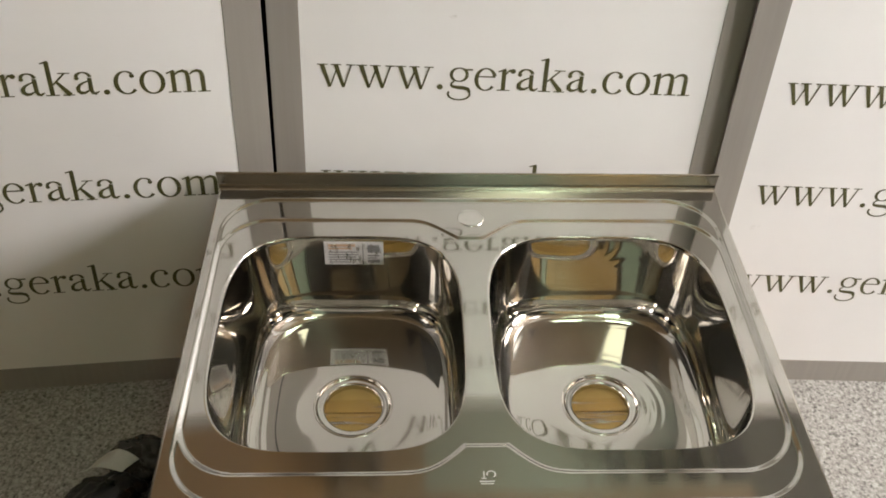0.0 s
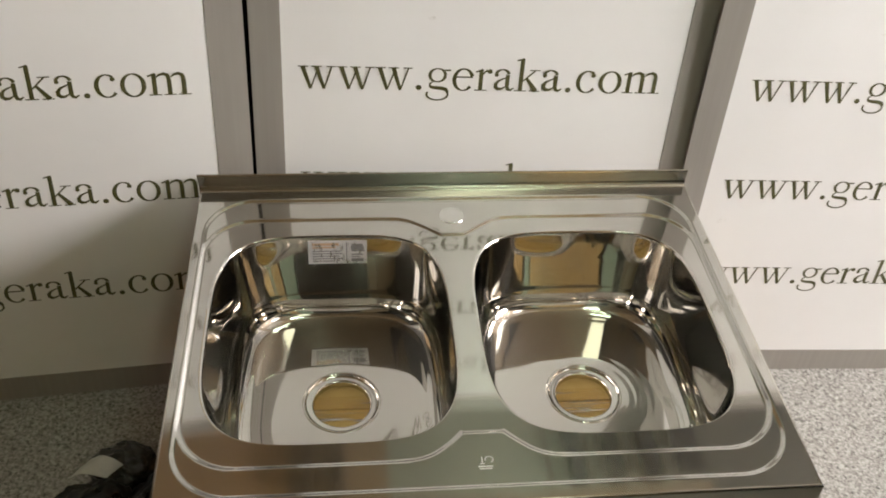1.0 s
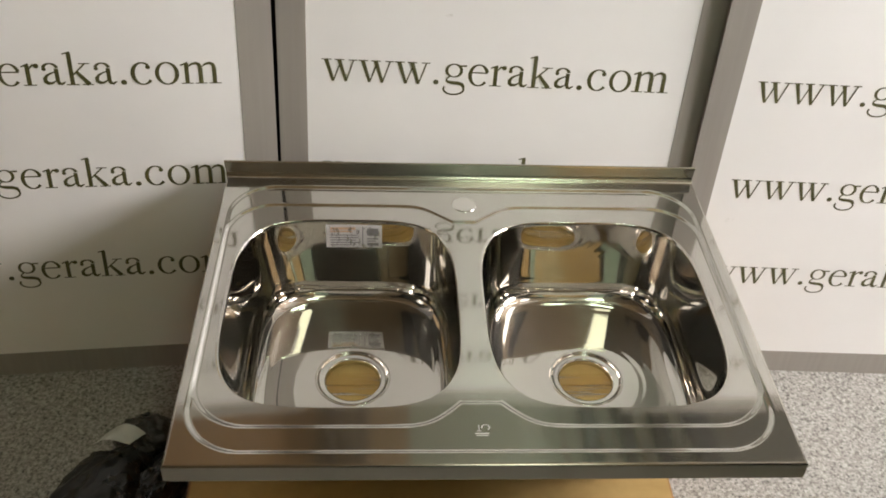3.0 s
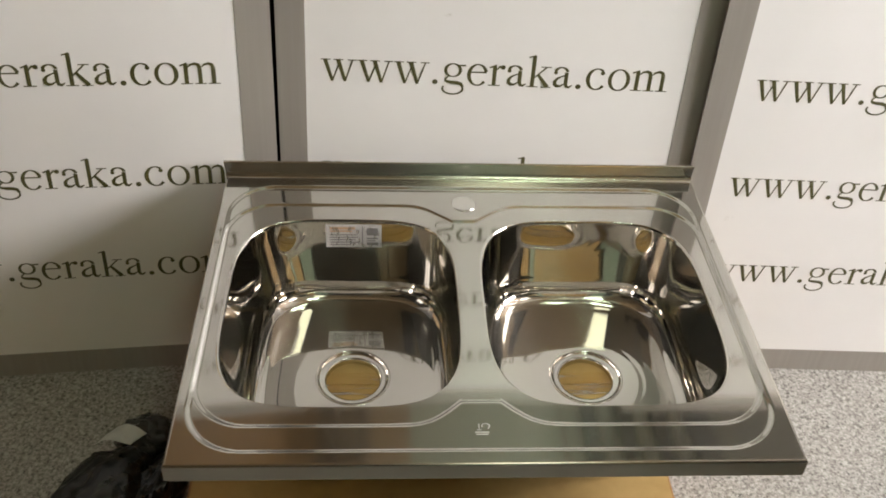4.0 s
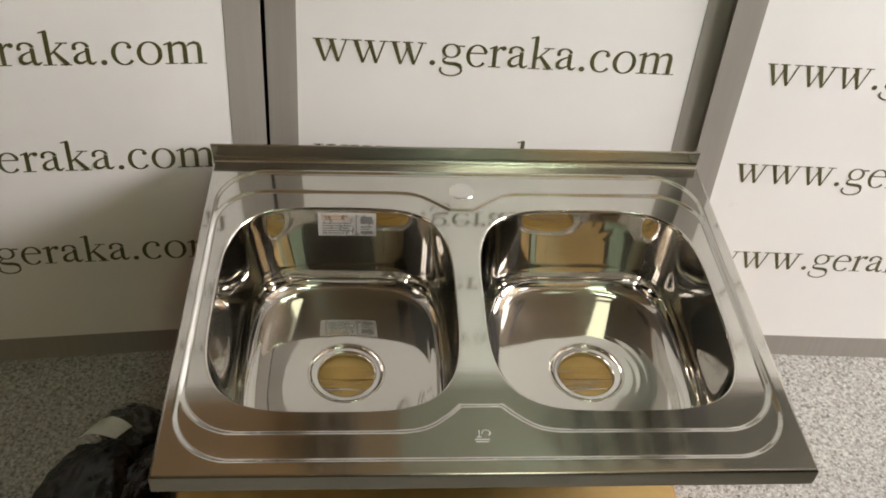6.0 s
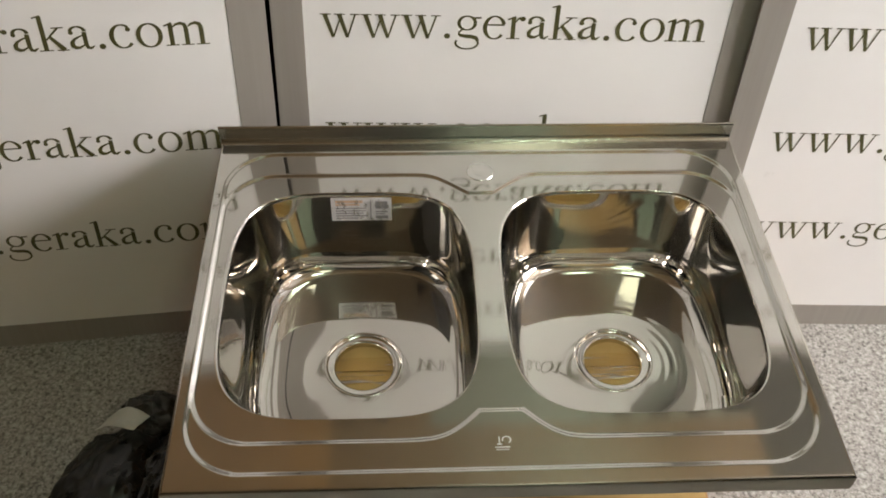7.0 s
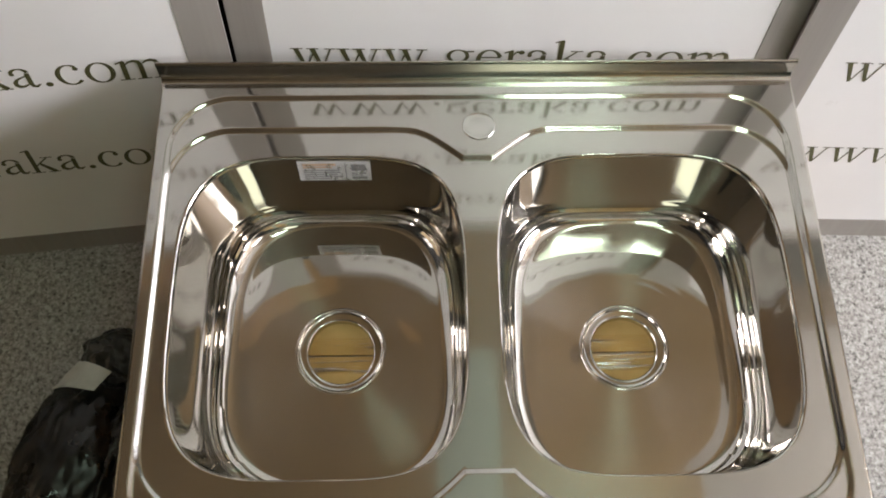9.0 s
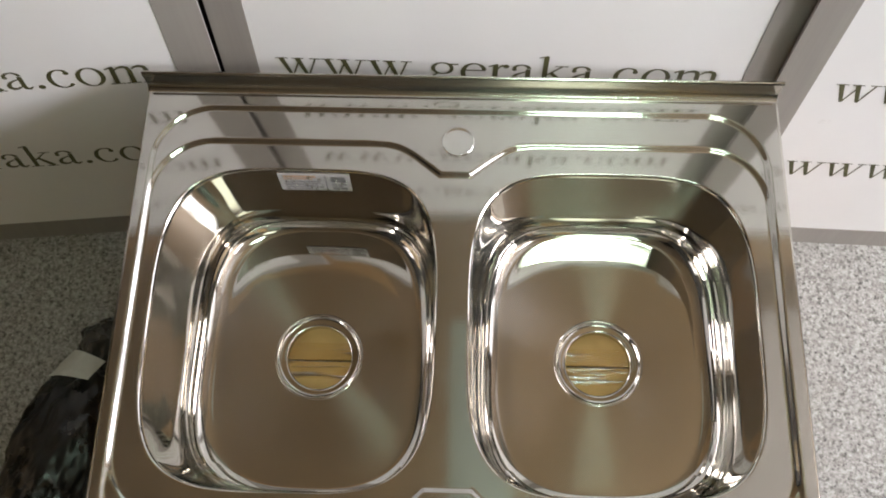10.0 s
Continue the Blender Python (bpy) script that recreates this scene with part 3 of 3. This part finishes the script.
def bowl(cx, lean):
    bm = bmesh.new()
    loops = []
    drift = lambda z: lean * min(1.0, -z / 0.165)
    for k in range(9):                       # rolled lip
        a = math.pi / 2 * k / 8
        z = LOW - 0.007 * (1 - math.cos(a))
        loops.append(bowl_loop(0.10 * math.sin(a), z, 0, cx, drift(z)))
    for k in range(1, 17):                   # wall
        z = WALL_TOP + (WALL_LOW - WALL_TOP) * k / 16
        loops.append(bowl_loop(0.10 + 0.18 * k / 16, z, 0, cx, drift(z)))
    for k in range(1, 25):                   # round into the floor
        a = math.pi / 2 * k / 24
        z = WALL_LOW - ROUND * math.sin(a)
        loops.append([(x, y, zz - LEANS * math.sin(a) ** 2 * (y - RIM_C)) for x, y, zz in bowl_loop(0.28 + 0.72 * (1 - math.cos(a)), z, 0, cx, drift(z))])
    for k in range(1, 31):                   # floor that falls to the drain
        f = k / 30
        z = WALL_LOW - ROUND - FALL * (f * f / 0.6 if f < 0.3 else f - 0.15) / 0.85
        loop = []
        for x, y, _ in bowl_loop(1.0, z, f, cx, lean):
            calm = step(0, 0.2, f) * step(0, 0.15, 1 - f)
            dx, dy = x - cx - lean, y - RIM_C + 0.004
            r, side = math.hypot(dx, dy), math.atan2(dy, dx)
            dent = 0.00008 * math.sin((r + 0.004 * side) * 480) * math.exp(-((r - 0.085) / 0.022) ** 2) * step(0.25, 0.9, math.cos(side - 0.45)) if cx > 0 else 0.0
            loop.append((x, y, z - LEANS * (y - RIM_C) * (1 - 0.6 * f) + calm * (dent + 0.00003 * noise.noise((x * 14, y * 14, cx)))))
        loops.append(loop)
    rings(bm, loops)
    bmesh.ops.recalc_face_normals(bm, faces=bm.faces)
    for f in bm.faces:
        if f.normal.z < 0 and f.calc_center_median().z < -0.15:
            f.normal_flip()
    return bm


BOWLS = ((-0.1940, 0.0130), (0.1840, 0.0035))
bowls = []
for cx, lean in BOWLS:
    spot = Vector((cx + lean, RIM_C - 0.004, 0))
    shape = bowl(cx, lean)
    bmesh.ops.translate(shape, verts=shape.verts, vec=-spot)
    body = part("bowl", shape, BOWL, sink, "mirror-polished deep bowl", smooth=True)
    body.location = spot
    ring = bmesh.new()
    lathe(ring, [(0.0588, -0.1639), (0.0578, -0.1624), (0.0562, -0.1619), (0.0548, -0.1625), (0.0540, -0.1640), (0.0528, -0.1652), (0.0510, -0.1658),
                 (0.0480, -0.1660), (0.0446, -0.1662), (0.0430, -0.1667), (0.0422, -0.1690), (0.0420, -0.1765)], 96)
    bmesh.ops.translate(ring, verts=ring.verts, vec=(0, 0, 0.0010))
    bmesh.ops.recalc_face_normals(ring, faces=ring.faces)
    part("drain_rim", ring, FLANGE, body, "bright pressed drain rim", smooth=True)
    bowls.append(body)

# upstand along the back edge
up = bmesh.new()
profile = [(-0.0100 + 0.0100 * math.sin(a), 0.0100 - 0.0100 * math.cos(a)) for a in (math.pi / 2 * k / 10 for k in range(11))]
profile += [(0.0012, 0.0250), (0.0022, 0.0268), (0.0040, 0.0276), (0.0060, 0.0268), (0.0068, 0.0250), (0.0068, 0.0200), (0.0058, 0.0200), (0.0054, 0.0245),
            (0.0040, 0.0258), (0.0026, 0.0248), (0.0012, 0.0100), (-0.0020, 0.0020), (-0.0100, -0.0010)]
rings(up, [[(x, y, z) for y, z in profile] for x in (-0.4005, -0.4, -0.2, 0.0, 0.2, 0.398, 0.3985)])
for v in up.verts:
    if abs(v.co.x) > 0.39 and v.co.z > 0.001:
        v.co.x += math.copysign(0.10 * v.co.z, v.co.x)
for loop in (up.verts[:len(profile)], up.verts[-len(profile):]) if up.verts.ensure_lookup_table() is None else ():
    up.faces.new(loop)
bmesh.ops.recalc_face_normals(up, faces=up.faces)
part("upstand", up, EDGE, sink, "folded steel upstand along the back edge")

# turned-down edge round the other three sides
skirt = bmesh.new()
outline = [(-1, BACK), (-1, FRONT), (1, FRONT), (1, BACK)]
edge = [(0.0, 0.0), (0.0012, -0.0002), (0.0024, -0.0010), (0.0033, -0.0024), (0.0035, -0.0040), (0.0035, -0.0280), (0.0022, -0.0285), (0.0010, -0.0280), (0.0010, -0.0060)]
rings(skirt, [[(sx * (HALF_X + o), y - (o if y == FRONT else 0), z) for sx, y in outline] for o, z in edge], closed=False)
bmesh.ops.recalc_face_normals(skirt, faces=skirt.faces)
part("skirt", skirt, EDGE, sink, "turned-down steel edge")

cap = bmesh.new()
lathe(cap, [(0.0205, -0.0029), (0.0200, -0.0022), (0.0192, -0.0018), (0.0186, -0.0021), (0.0120, -0.0019), (0.0060, -0.0017), (0.0005, -0.0016)], 48, (-0.0025, -0.0705))
cap.faces.new([v for v in cap.verts][-48:])
bmesh.ops.recalc_face_normals(cap, faces=cap.faces)
part("tap_hole_cap", cap, CAP, sink, "round blanked tap hole", smooth=True)

mark = bmesh.new()
for x0, x1, y0, y1 in ((-0.010, 0.004, -0.0062, -0.0048), (-0.009, 0.003, -0.0086, -0.0074), (-0.008, -0.0035, -0.0030, -0.0018), (-0.0062, -0.0050, -0.0030, 0.0052)):
    box(mark, -0.004 + x0, -0.004 + x1, -0.541 + y0, -0.541 + y1, -0.0028, -0.00265)
pen_points, pen_widths = bow(0.001, 0.002, 0.0038, 0.0034, -60, 200, 0.0008, 0.0014, 16)
pen(mark, [(-0.004 + x, -0.541 + y) for x, y in pen_points], pen_widths, -0.00255)
for v in mark.verts:
    v.co.x, v.co.y = -0.004 + 1.3 * (v.co.x + 0.004), -0.541 + 1.3 * (v.co.y + 0.541)
part("etched_mark", mark, ETCH, sink, "small etched maker's mark as plain shapes")


# sticker on the back wall of one bowl
def wall_point(x, depth, proud):
    """A point of the first bowl's back wall, set off from the steel."""
    cx, lean = BOWLS[0]
    z = -depth
    k = (z - WALL_TOP) / (WALL_LOW - WALL_TOP)
    inset = 0.10 + 0.18 * max(0.0, k)
    rx, ry = RIM_X + (FLOOR_X - RIM_X) * inset, RIM_Y + (FLOOR_Y - RIM_Y) * inset
    u = (x - cx - lean * depth / 0.165) / rx
    return (x, RIM_C + ry * (1 - abs(u) ** 3.8) ** (1 / 3.8) - proud, z)


def sticker_patch(x0, x1, d0, d1, proud, nx=12, nz=6):
    bm = bmesh.new()
    rows = [[wall_point(x0 + (x1 - x0) * i / nx, d0 + (d1 - d0) * j / nz, proud + 0.0002 * math.sin(i * 1.7 + j * 0.9)) for i in range(nx + 1)] for j in range(nz + 1)]
    rings(bm, rows, closed=False)
    back = [[(p[0], p[1] + 0.0002, p[2]) for p in r] for r in rows]
    rings(bm, back, closed=False)
    return bm


label_ob = part("sticker", sticker_patch(-0.2285, -0.1380, 0.0145, 0.0600, 0.0008), PAPER, sink, "white paper sticker under crinkled film", smooth=True)
for x0, x1, d0, d1, mat in ((-0.222, -0.181, 0.0185, 0.0235, ORANGE), (-0.222, -0.186, 0.0255, 0.0285, ORANGE), (-0.222, -0.178, 0.0335, 0.0352, GREYINK),
                            (-0.222, -0.176, 0.0385, 0.0402, GREYINK), (-0.222, -0.180, 0.0435, 0.0452, GREYINK), (-0.222, -0.174, 0.0485, 0.0502, GREYINK),
                            (-0.222, -0.190, 0.0535, 0.0552, GREYINK), (-0.170, -0.1685, 0.0170, 0.0575, GREYINK), (-0.162, -0.144, 0.0205, 0.0350, GREYINK),
                            (-0.162, -0.144, 0.0400, 0.0425, GREYINK), (-0.162, -0.148, 0.0450, 0.0470, GREYINK), (-0.162, -0.143, 0.0495, 0.0555, GREYINK)):
    part("print_bar", sticker_patch(x0, x1, d0, d1, 0.0018, 4, 1), mat, label_ob)

part("film", sticker_patch(-0.2275, -0.1390, 0.0150, 0.0595, 0.0030, 16, 8), FILM, label_ob, "crinkled clear film", smooth=True)

# ---- the cardboard box under the sink ----
carton = thing("cardboard_box", Matrix.Identity(4), "brown cardboard box with taped top flaps on the floor", "box")
BX0, BX1, BY0, BY1, SEAM = -0.402, 0.280, -0.530, -0.092, -0.3125
BOX_TOP = -0.1775                             # below the deck, along the sink's own upright


def under(x, y, drop):
    """A place given along the tilted sink, in the room's axes."""
    return SINK @ Vector((x, y, drop))


def tilted_slab(x0, x1, y0, y1, d0, d1, nx=1, ny=1):
    bm = bmesh.new()
    top = [[under(x0 + (x1 - x0) * i / nx, y0 + (y1 - y0) * j / ny, d0) for i in range(nx + 1)] for j in range(ny + 1)]
    low = [[under(x0 + (x1 - x0) * i / nx, y0 + (y1 - y0) * j / ny, d1) for i in range(nx + 1)] for j in range(ny + 1)]
    a, b = rings(bm, top, closed=False), rings(bm, low, closed=False)
    ring_a = [a[0][i] for i in range(nx + 1)] + [a[j][nx] for j in range(1, ny + 1)] + [a[ny][i] for i in range(nx - 1, -1, -1)] + [a[j][0] for j in range(ny - 1, 0, -1)]
    ring_b = [b[0][i] for i in range(nx + 1)] + [b[j][nx] for j in range(1, ny + 1)] + [b[ny][i] for i in range(nx - 1, -1, -1)] + [b[j][0] for j in range(ny - 1, 0, -1)]
    for i in range(len(ring_a)):
        j = (i + 1) % len(ring_a)
        bm.faces.new((ring_a[i], ring_a[j], ring_b[j], ring_b[i]))
    bmesh.ops.recalc_face_normals(bm, faces=bm.faces)
    return bm


part("flap", tilted_slab(BX0, BX1, SEAM + 0.0012, BY1, BOX_TOP, BOX_TOP - 0.004), CARD, carton)
part("flap", tilted_slab(BX0, BX1, BY0, SEAM - 0.0012, BOX_TOP, BOX_TOP - 0.004), CARD, carton)


def carton_side(pts):
    """An upright board between two corners, from the floor to the flaps."""
    bm = bmesh.new()
    (xa, ya), (xb, yb) = pts
    n = Vector((yb - ya, xa - xb, 0)).normalized() * 0.004
    loops = []
    for x, y in ((xa, ya), (xb, yb)):
        top = under(x, y, BOX_TOP - 0.0042)
        loops.append([(top.x, top.y, 0.0), (top.x, top.y, top.z), (top.x + n.x, top.y + n.y, top.z), (top.x + n.x, top.y + n.y, 0.0)])
    rows = rings(bm, loops)
    bm.faces.new(rows[0])
    bm.faces.new(rows[1])
    bmesh.ops.recalc_face_normals(bm, faces=bm.faces)
    return bm


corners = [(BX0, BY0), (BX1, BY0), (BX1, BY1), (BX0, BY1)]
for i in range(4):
    part("side_panel", carton_side((corners[i], corners[(i + 1) % 4])), SHADED_CARD, carton, "reddish brown side with its shade put into the colour")
part("tape", tilted_slab(BX0 + 0.01, BX1 - 0.01, SEAM - 0.024, SEAM + 0.024, BOX_TOP + 0.0012, BOX_TOP + 0.0008), CLEAR, carton, "clear packing tape over the seam")


# ---- black bag on the floor ----
def lump(cx, cy, cz, rx, ry, rz, turn, seed, rough=0.16, seg=120):
    """A crumpled bag lobe that rests on the floor."""
    bm = bmesh.new()
    bmesh.ops.create_uvsphere(bm, u_segments=seg, v_segments=seg // 2, radius=1.0)
    m = Matrix.Rotation(radians(turn), 3, "Z")
    for v in bm.verts:
        p = v.co.copy()
        fold = noise.ridged_multi_fractal(p * 2.3 + Vector((seed, seed, 0)), 1.0, 2.1, 5, 0.9, 2.0)
        k = 1 + rough * noise.fractal(p * 1.6 + Vector((seed, 0, 0)), 0.9, 2.0, 4) + 0.045 * (fold - 0.9)
        q = m @ Vector((p.x * rx * k, p.y * ry * k, p.z * rz * k))
        v.co = Vector((cx + q.x, cy + q.y, max(0.0015, cz + q.z)))
    return bm


bag = thing("plastic_bag", Matrix.Identity(4), "black crumpled plastic bag with grey tape on the floor", "bag")
part("bag_body", lump(-0.585, -0.405, 0.046, 0.078, 0.150, 0.056, -17, 3.1, 0.13), PLASTIC, bag, smooth=True)
part("bag_neck", lump(-0.532, -0.226, 0.036, 0.060, 0.046, 0.040, -12, 8.4, 0.16), THIN, bag, "thin dark grey gathered neck", smooth=True)
part("bag_side", lump(-0.500, -0.370, 0.040, 0.040, 0.120, 0.045, -14, 6.6, 0.30), PLASTIC, bag, smooth=True)
patch = bmesh.new()
quad = [Vector(p) for p in ((-0.604, -0.293, 0.098), (-0.541, -0.299, 0.106), (-0.522, -0.268, 0.100), (-0.573, -0.250, 0.096))]
grid = []
for j in range(7):
    row = []
    for i in range(9):
        u, w = i / 8, j / 6
        p = (quad[0] * (1 - u) + quad[1] * u) * (1 - w) + (quad[3] * (1 - u) + quad[2] * u) * w
        bulge = 0.012 * math.sin(math.pi * u) + 0.004 * noise.noise((u * 3, w * 3, 1.7))
        row.append((p.x, p.y, p.z + bulge))
    grid.append(row)
rings(patch, grid, closed=False)
rings(patch, [[(x, y, z - 0.0012) for x, y, z in row] for row in grid], closed=False)
bmesh.ops.recalc_face_normals(patch, faces=patch.faces)
part("tape", patch, TAPE, bag, "dull grey tape strip", smooth=True)

# ---- floor tiles, 60 cm, with thin sunk joints ----
TILE, JOINT = 0.60, 0.0005
tile_mesh = bpy.data.meshes.new("tile")
tile_bm = block(JOINT / 2, TILE - JOINT / 2, JOINT / 2, TILE - JOINT / 2, -0.0016, 0.0, bevel=0.0003, seg=1)
tile_bm.to_mesh(tile_mesh)
tile_bm.free()
tile_mesh.materials.append(STONE)
x_first, y_first = -0.742 - 2 * TILE, -0.55 - 7 * TILE
for i in range(16):
    for j in range(13):
        x, y = x_first + i * TILE, y_first + j * TILE
        if x + TILE > X0 and x < X1 and y + TILE > Y0 and y < Y1:
            tile = new("tile", tile_mesh)
            tile.parent = floor
            tile.location = (x, y, 0)
